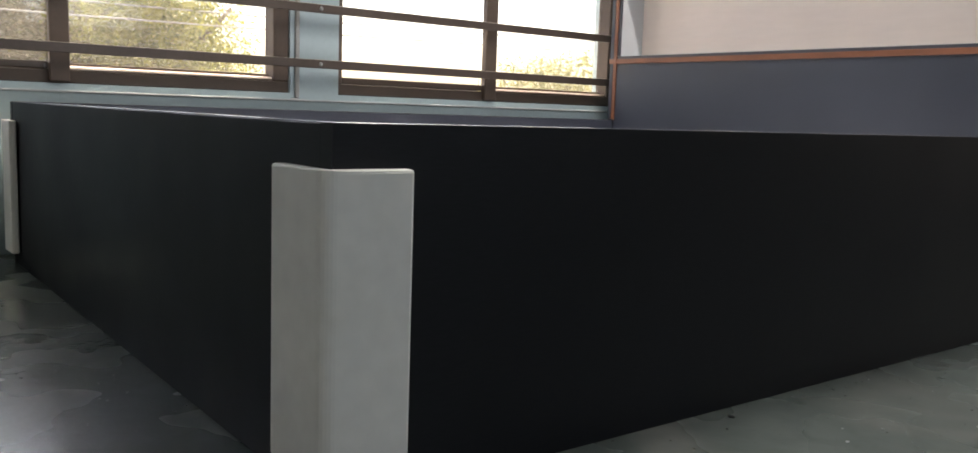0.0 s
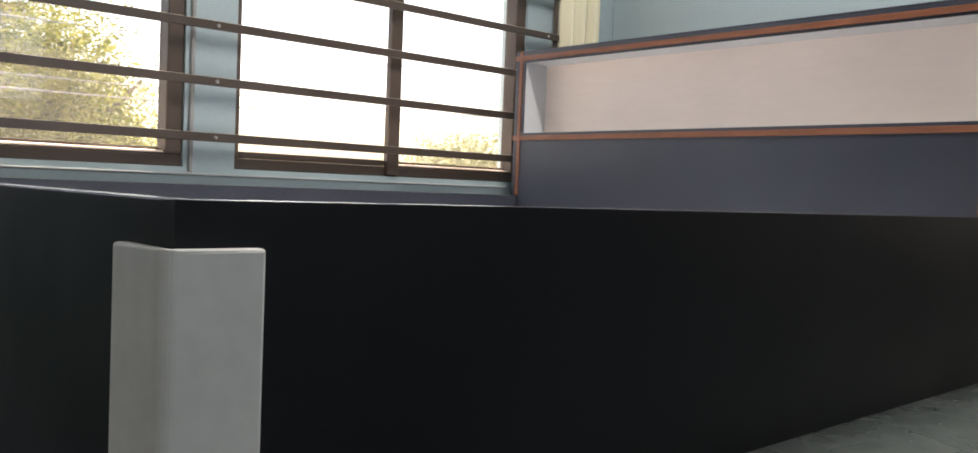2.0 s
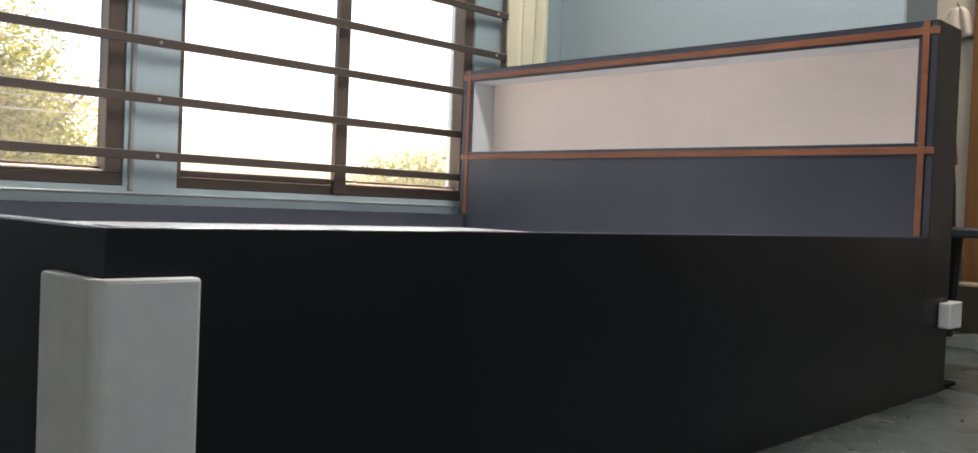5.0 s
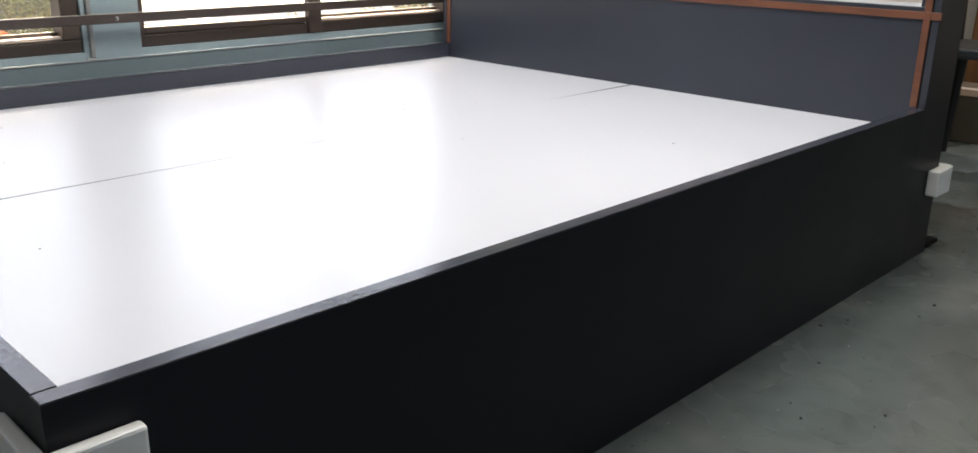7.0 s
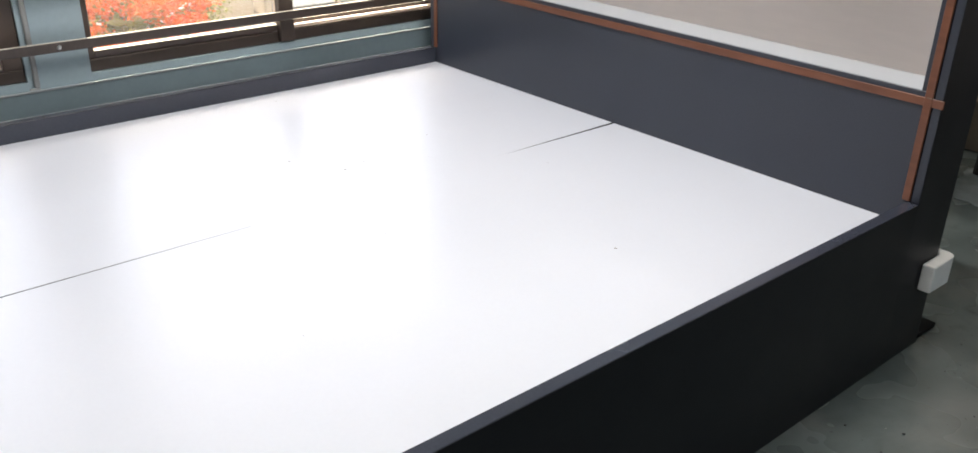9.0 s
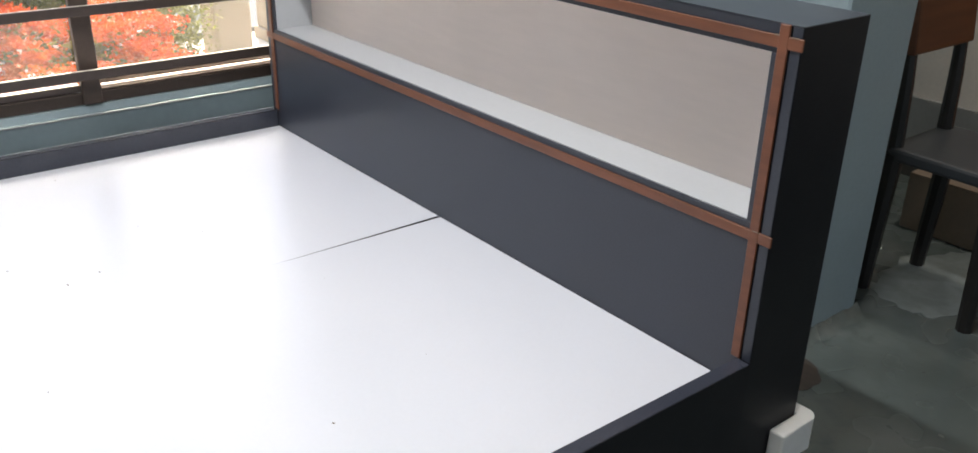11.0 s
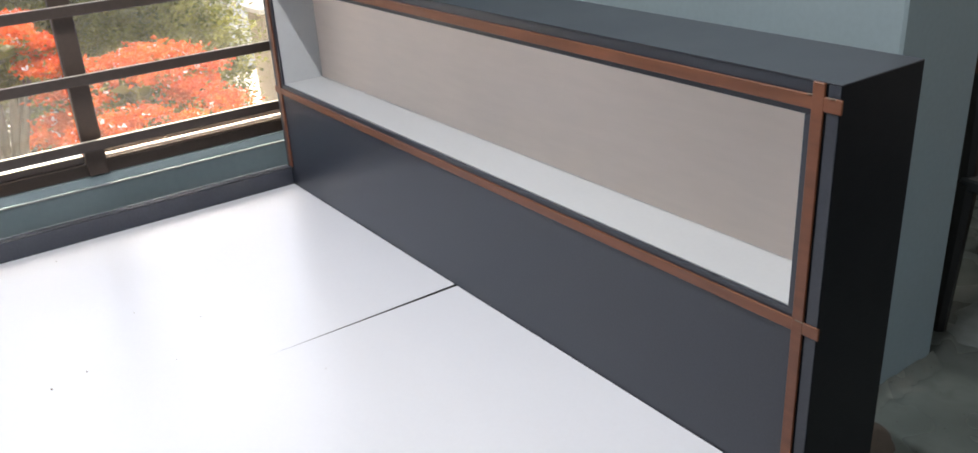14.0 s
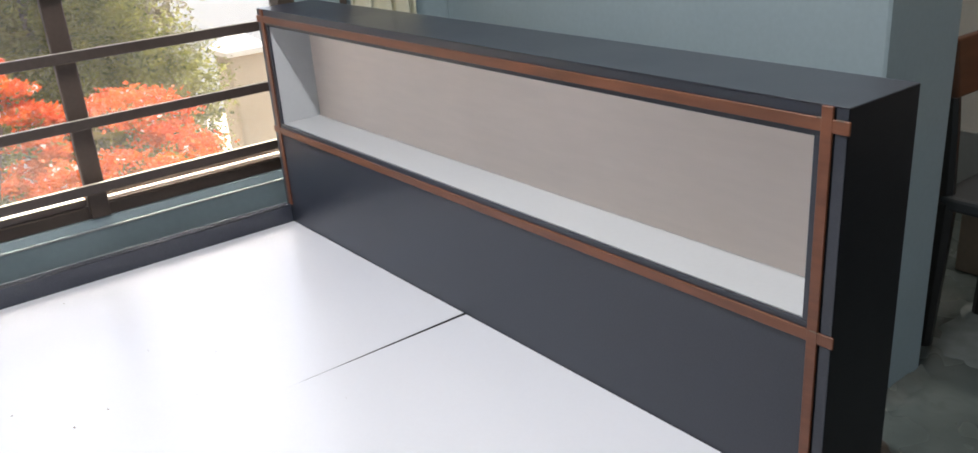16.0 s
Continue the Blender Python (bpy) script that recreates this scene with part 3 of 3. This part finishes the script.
stain = tagged(link("brown_patch", stb, M_BROWN_PATCH), "uneven brown patch on the cement floor", "stain")
stain.location = (2.735, 0.29, 0.0004)

sp = bmesh.new()
rs = random.Random(9)
rim_r = [1 + 0.22 * noise.noise(Vector((2.2 * math.cos(a * 0.1047), 2.2 * math.sin(a * 0.1047), 3.0))) + 0.05 * rs.uniform(-1, 1) for a in range(60)]
prism(sp, [(0.27 * r * math.cos(a * 0.1047), 0.15 * r * math.sin(a * 0.1047)) for a, r in enumerate(rim_r)], 0.0, 0.0012)
spill = tagged(link("plaster_spill", sp, M_SPILL), "dried pale plaster spill on the cement floor", "plaster spill")
spill.location = (3.52, 0.30, 0.0005)

# cloth on a hook and a conduit on the far wall
hk = thing("hanging_cloth", "cream cloth hanging from a small wall hook", "cloth", (4.3, 0.665, 1.49))
cl = bmesh.new()
grid = []
for i in range(15):
    u = i / 14 - 0.5
    grid.append([cl.verts.new((-0.022 - 0.012 * math.sin(u * 15) * (0.35 + k / 9), u * (0.05 + 0.13 * (k / 9) ** 0.6), -0.005 - 0.15 * k / 9 - 0.02 * u * k / 9)) for k in range(10)])
for a, c in zip(grid, grid[1:]):
    for k in range(9):
        cl.faces.new((a[k], c[k], c[k + 1], a[k + 1]))
cloth = part("cloth", cl, M_BEIGE, hk, "", True)
cloth.modifiers.new("thickness", "SOLIDIFY").thickness = 0.003
hkb = bmesh.new()
tube(hkb, [(0.0, 0, 0.012), (-0.025, 0, 0.008), (-0.034, 0, 0.022)], [0.005, 0.004, 0.003], 8)
part("hook", hkb, M_STEEL, hk, "small steel hook")
setting("trim", box((4.288, 0.58, 1.328), (4.2995, YW - 0.01, 1.342), 0.002), M_STRIP, "thin grey conduit along the far wall", "conduit")

dr = tagged(thing("door_1", "orange-brown wooden door in its frame", "door", (4.27, -0.225, 0)), kind="structure")
part("door_frame", box((-0.03, 0.72, 0), (0.03, 0.80, 2.1), 0.004), M_DOORWOOD, dr)
part("door_frame", box((-0.03, -0.12, 0), (0.03, -0.04, 2.1), 0.004), M_DOORWOOD, dr)
part("door_frame", box((-0.03, -0.12, 2.1), (0.03, 0.80, 2.18), 0.004), M_DOORWOOD, dr)
part("door_leaf", box((-0.015, -0.038, 0.01), (0.02, 0.718, 2.098), 0.003), M_DOORWOOD, dr)

# ---- outside ----
GZ = -3.6
gb = bmesh.new()
bmesh.ops.create_grid(gb, x_segments=60, y_segments=60, size=400, matrix=Matrix.Translation((0, 300, GZ)))
for v in gb.verts:
    v.co.z += 0.12 * noise.noise(v.co * 0.05) 
setting("ground", gb, M_EARTH, "pale dry ground outside the house", "ground")
setting("road", box((-60, 19.5, GZ - 0.1), (80, 44.0, GZ + 0.14)), M_ROAD, "wide grey road in full sun", "road")


# brown soil under the trees, their shade put into its colour, with an uneven rim
so = bmesh.new()
prism(so, [(0.6 + (5.6 + 0.5 * noise.noise(Vector((math.cos(a / 8), math.sin(a / 8), 0.3)) * 2.0)) * math.cos(2 * math.pi * a / 48),
            11.6 + (5.6 + 0.5 * noise.noise(Vector((math.cos(a / 8), math.sin(a / 8), 4.3)) * 2.0)) * math.sin(2 * math.pi * a / 48)) for a in range(48)], GZ - 0.1, GZ + 0.16)
setting("shaded_soil_bed", so, M_SOIL, "brown soil under the trees, darkened for their shade", "soil")


def sack(at, size, seed):
    """A slumped white sack with folds and a tied, pinched mouth."""
    bm = bmesh.new()
    bmesh.ops.create_icosphere(bm, subdivisions=4, radius=1.0)
    for v in bm.verts:
        p = v.co.copy()
        fold = 0.16 * noise.noise(p * 2.1 + Vector((seed, 0, 0))) + 0.07 * noise.noise(p * 5.3 + Vector((0, seed, 0)))
        pinch = 1 - 0.75 * max(0.0, p.x - 0.45)
        v.co = Vector((p.x * size[0] * (1 + fold), p.y * size[1] * (1 + fold) * pinch, max(0.0, (p.z * pinch * (1 + 1.6 * fold) + 0.75)) * size[2]))
    ob = tagged(link("sack", bm, M_SACK, True), "slumped white plastic sack on the soil", "sack", "sacks")
    ob.matrix_world = pose(*at, 0, 0, 40 * seed)
    return ob


sack((2.72, 14.3, GZ + 0.14), (0.62, 0.42, 0.36), 1)
sack((3.22, 14.9, GZ + 0.14), (0.55, 0.40, 0.30), 2.3)


def crown(bm, rng, centre, radii, count, size, hole=0.55):
    """Leaves scattered in clumps through a lumpy crown."""
    clumps = []
    while len(clumps) < max(8, count // 60):
        p = Vector((rng.uniform(-1, 1), rng.uniform(-1, 1), rng.uniform(-1, 1)))
        if hole < p.length < 1.0 + 0.25 * noise.noise(p * 2.3 + Vector(centre)):
            clumps.append(p)
    for i in range(count):
        inner = i % 4 == 0
        c = rng.choice(clumps) * (rng.uniform(0.1, 0.9) if inner else 1.0)
        p = c + Vector((rng.gauss(0, 0.09), rng.gauss(0, 0.09), rng.gauss(0, 0.075)))
        p = Vector(centre) + Vector((p.x * radii[0], p.y * radii[1], p.z * radii[2]))
        a = Vector((rng.uniform(-1, 1), rng.uniform(-1, 1), rng.uniform(-0.7, 0.4))).normalized()
        b = a.cross(Vector((rng.uniform(-1, 1), rng.uniform(-1, 1), rng.uniform(-1, 1)))).normalized()
        s = size * rng.uniform(0.6, 1.3) * (2.6 if inner else 1.0)
        q = [bm.verts.new(p + v) for v in (-a * s, b * s * 0.38 - a * s * 0.1, a * s, -b * s * 0.38)]
        bm.faces.new(q)
    return clumps


def tree(name, label, base, height, centre, radii, count, size, leaves, seed, category="tree", red=0):
    rng = random.Random(seed)
    t = thing(name, label, category, base)
    c = Vector(centre)
    tr = bmesh.new()
    tube(tr, [(0, 0, -0.1), (0.06, 0.03, height * 0.25), (c.x * 0.5 - 0.05, c.y * 0.5, height * 0.5), (c.x, c.y, c.z)],
         [height * 0.05, height * 0.037, height * 0.028, height * 0.012], 10)
    part("trunk", tr, M_BARK, t, "grey-brown trunk", True)
    for i in range(9):
        an = i * 2.4 + rng.uniform(-0.4, 0.4)
        h0 = height * rng.uniform(0.3, 0.55)
        end = c + Vector((math.cos(an) * radii[0] * 0.75, math.sin(an) * radii[1] * 0.75, rng.uniform(-0.2, 0.6) * radii[2]))
        st = Vector((c.x * h0 / max(c.z, 0.1), c.y * h0 / max(c.z, 0.1), h0))
        mid = st.lerp(end, 0.5) + Vector((0, 0, 0.12 * height))
        lb = bmesh.new()
        tube(lb, [st, mid, end], [height * 0.02, height * 0.012, height * 0.004], 6)
        part("limb", lb, M_BARK, t, "", True)
    cr = bmesh.new()
    clumps = crown(cr, rng, centre, radii, count, size)
    part("crown", cr, leaves, t, "")
    if red:
        fl, pk = bmesh.new(), bmesh.new()
        for i in range(red):
            p = rng.choice(clumps)
            if p.z < -0.25:
                continue
            p = p * 1.06 + Vector((rng.gauss(0, 0.10), rng.gauss(0, 0.10), 0.05 + rng.gauss(0, 0.05)))
            p = c + Vector((p.x * radii[0], p.y * radii[1], p.z * radii[2]))
            tgt = pk if rng.random() < 0.022 else fl
            for k in range(3):
                a = Vector((rng.uniform(-1, 1), rng.uniform(-1, 1), rng.uniform(-0.3, 0.8))).normalized()
                b = a.cross(Vector((rng.uniform(-1, 1), rng.uniform(-1, 1), rng.uniform(-1, 1)))).normalized()
                s = (0.026 if tgt is pk else 0.023) * rng.uniform(0.7, 1.3)
                tgt.faces.new([tgt.verts.new(p + v) for v in (Vector((0, 0, 0)), a * s + b * s * 0.5, a * s * 1.7, a * s - b * s * 0.5)])
        part("blossom", fl, M_RED, t, "vivid orange-red blossom")
        part("pale_blossom", pk, M_PINK, t, "pale blossom specks")
    return t


low_flame = tree("flame_tree", "low spreading flame tree covered in orange-red blossom", (3.3, 8.2, GZ), 2.6, (0.05, 0.0, 2.46), (1.02, 0.95, 0.66), 6500, 0.038, M_GREEN, 3, "tree", 24000)
low_flame.rotation_euler.z = math.pi
tree("flame_tree", "taller flame tree in bloom beyond the window", (1.98, 8.3, GZ), 3.2, (0.0, 0.0, 3.27), (0.64, 0.7, 0.42), 2600, 0.038, M_GREEN, 5, "tree", 13000)
tree("green_tree", "tall loose green tree in sunshine", (3.7, 12.5, GZ), 6.0, (0.0, 0.2, 3.9), (1.55, 1.6, 2.6), 62000, 0.036, M_GREEN, 7)
tree("olive_tree", "wide olive-green tree close to the house", (2.0, 14.5, GZ), 7.0, (-0.2, 0.0, 4.7), (3.2, 2.2, 2.75), 110000, 0.045, M_OLIVE, 11)
tree("olive_tree", "olive-green tree with a dusty crown behind the others", (-3.2, 17.5, GZ), 7.4, (0.0, 0.0, 5.0), (3.6, 2.2, 3.0), 80000, 0.055, M_OLIVE, 31)
tree("shrub", "dense olive shrub under the trees", (0.2, 12.2, GZ), 2.6, (0, 0, 2.2), (1.8, 1.0, 1.9), 46000, 0.042, M_OLIVE, 23, "shrub")
tree("shrub", "dense green shrub under the trees", (4.3, 11.8, GZ), 2.4, (0, 0, 2.0), (1.5, 0.9, 1.5), 42000, 0.034, M_GREEN, 29, "shrub")
tree("shrub", "dense olive shrub under the trees", (3.8, 14.6, GZ), 3.4, (0, 0, 2.6), (2.6, 1.0, 2.4), 30000, 0.07, M_OLIVE, 37, "shrub")
tree("far_tree", "hazy olive-green tree across the road", (2.5, 36, GZ), 8.0, (0, 0, 5.4), (4.5, 3.0, 3.0), 22000, 0.11, M_OLIVE, 13)
tree("far_tree", "hazy olive-green tree across the road", (-7.5, 34, GZ), 8.0, (0, 0, 5.6), (4.2, 3.0, 3.2), 22000, 0.11, M_OLIVE, 17)
tree("bush", "dry yellow-green bushy tree by the road", (11.6, 12.8, GZ), 4.6, (0, 0, 4.0), (1.9, 1.2, 1.3), 14000, 0.04, M_SCRUB, 19, "bush")


# gate pillar with a pale cap, and the yard wall that runs on from it
gp = thing("gate_pillar", "beige plastered gate pillar with a pale pyramid cap", "pillar", (7.45, 15.1, GZ), "gate pillars")
part("plinth", box((-0.40, -0.40, 0.0), (0.40, 0.40, 0.3), 0.02), M_PLASTER, gp)
part("shaft", box((-0.345, -0.345, 0.3), (0.345, 0.345, 2.1), 0.05, 2), M_PLASTER, gp)
part("collar", box((-0.42, -0.42, 2.1), (0.42, 0.42, 2.2), 0.015), M_PALE, gp, "pale rendered collar")
pc = bmesh.new()
bmesh.ops.create_cone(pc, segments=4, radius1=0.58, radius2=0.03, depth=0.3, cap_ends=True, matrix=Matrix.Translation((0, 0, 2.35)) @ Matrix.Rotation(radians(45), 4, "Z"))
part("cap", pc, M_PALE, gp, "pale rendered pyramid cap")
copy_thing(gp, pose(10.1, 18.6, GZ))
tree("shrub", "bare pale twiggy shrub in the sun beyond the pillar", (12.2, 19.2, GZ), 1.9, (0, 0, 1.7), (1.1, 0.8, 0.8), 900, 0.05, M_SCRUB, 43, "shrub")
gpost = thing("wooden_post", "weathered brown wooden post standing on pale ground", "post", (12.75, 18.7, GZ))
pbm = bmesh.new()
tube(pbm, [(0, 0, -0.1), (0.02, 0, 1.0), (0.0, 0.02, 2.1)], [0.15, 0.14, 0.13], 10)
part("shaft", pbm, M_RAIL, gpost)

for i, (z, sag) in enumerate(((1.5, 0.25), (1.75, 0.3), (2.6, 0.4))):
    cb = bmesh.new()
    tube(cb, [(-14 + 2 * s, 11.2 + 0.3 * i, z - sag * (1 - ((s - 9) / 9) ** 2) + 0.02 * s) for s in range(19)], [0.012] * 19, 6)
    tagged(link("overhead_cable", cb, M_CABLE, True), "thin grey overhead cable sagging across the view", "cable", "overhead cables")
for x in (-14.2, 22.2):
    pb = bmesh.new()
    tube(pb, [(0, 0, 0), (0, 0, 7.0)], [0.13, 0.09], 12)
    pole = thing("utility_pole", "grey concrete utility pole carrying the cables", "utility pole", (x, 11.5, GZ))
    part("pole", pb, M_ROOF, pole)
    part("cross_arm", box((-0.06, -0.6, 6.2), (0.06, 0.6, 6.3)), M_ROOF, pole)


def crumbs(name, label, category, spots, size, seed, material):
    """Scattered crumbs too many to count."""
    rng = random.Random(seed)
    bm = bmesh.new()
    for x, y, z in spots:
        q = size * rng.uniform(0.5, 1.5)
        m = Matrix.Translation((x, y, z + q * 0.25)) @ Euler((rng.random() * 0.3, rng.random() * 0.3, rng.random() * 6)).to_matrix().to_4x4() @ Matrix.Diagonal((q * rng.uniform(0.7, 2.0), q, q * 0.5, 1))
        bmesh.ops.create_icosphere(bm, subdivisions=1, radius=0.5, matrix=m)
    return tagged(link(name, bm, material), label, category, kind="stuff")


rng = random.Random(41)
crumbs("sawdust", "scattered brown sawdust crumbs on the white deck", "sawdust",
       [(rng.uniform(0.1, 2.05), rng.uniform(0.06, 1.68), PLY + 0.0005) for i in range(20)], 0.0024, 1, M_CARTON)
crumbs("plaster_crumbs", "pale plaster crumbs scattered on the cement floor", "plaster crumbs",
       [(rng.uniform(0.6, 4.0), rng.uniform(-0.9, -0.03), 0.0) for i in range(90)], 0.0034, 2, M_STRIP)
crumbs("dirt_specks", "dark dirt specks scattered on the cement floor", "dirt",
       [(rng.uniform(0.3, 4.0), rng.uniform(-0.9, -0.02), 0.0) for i in range(170)], 0.0052, 3, M_CHAR)
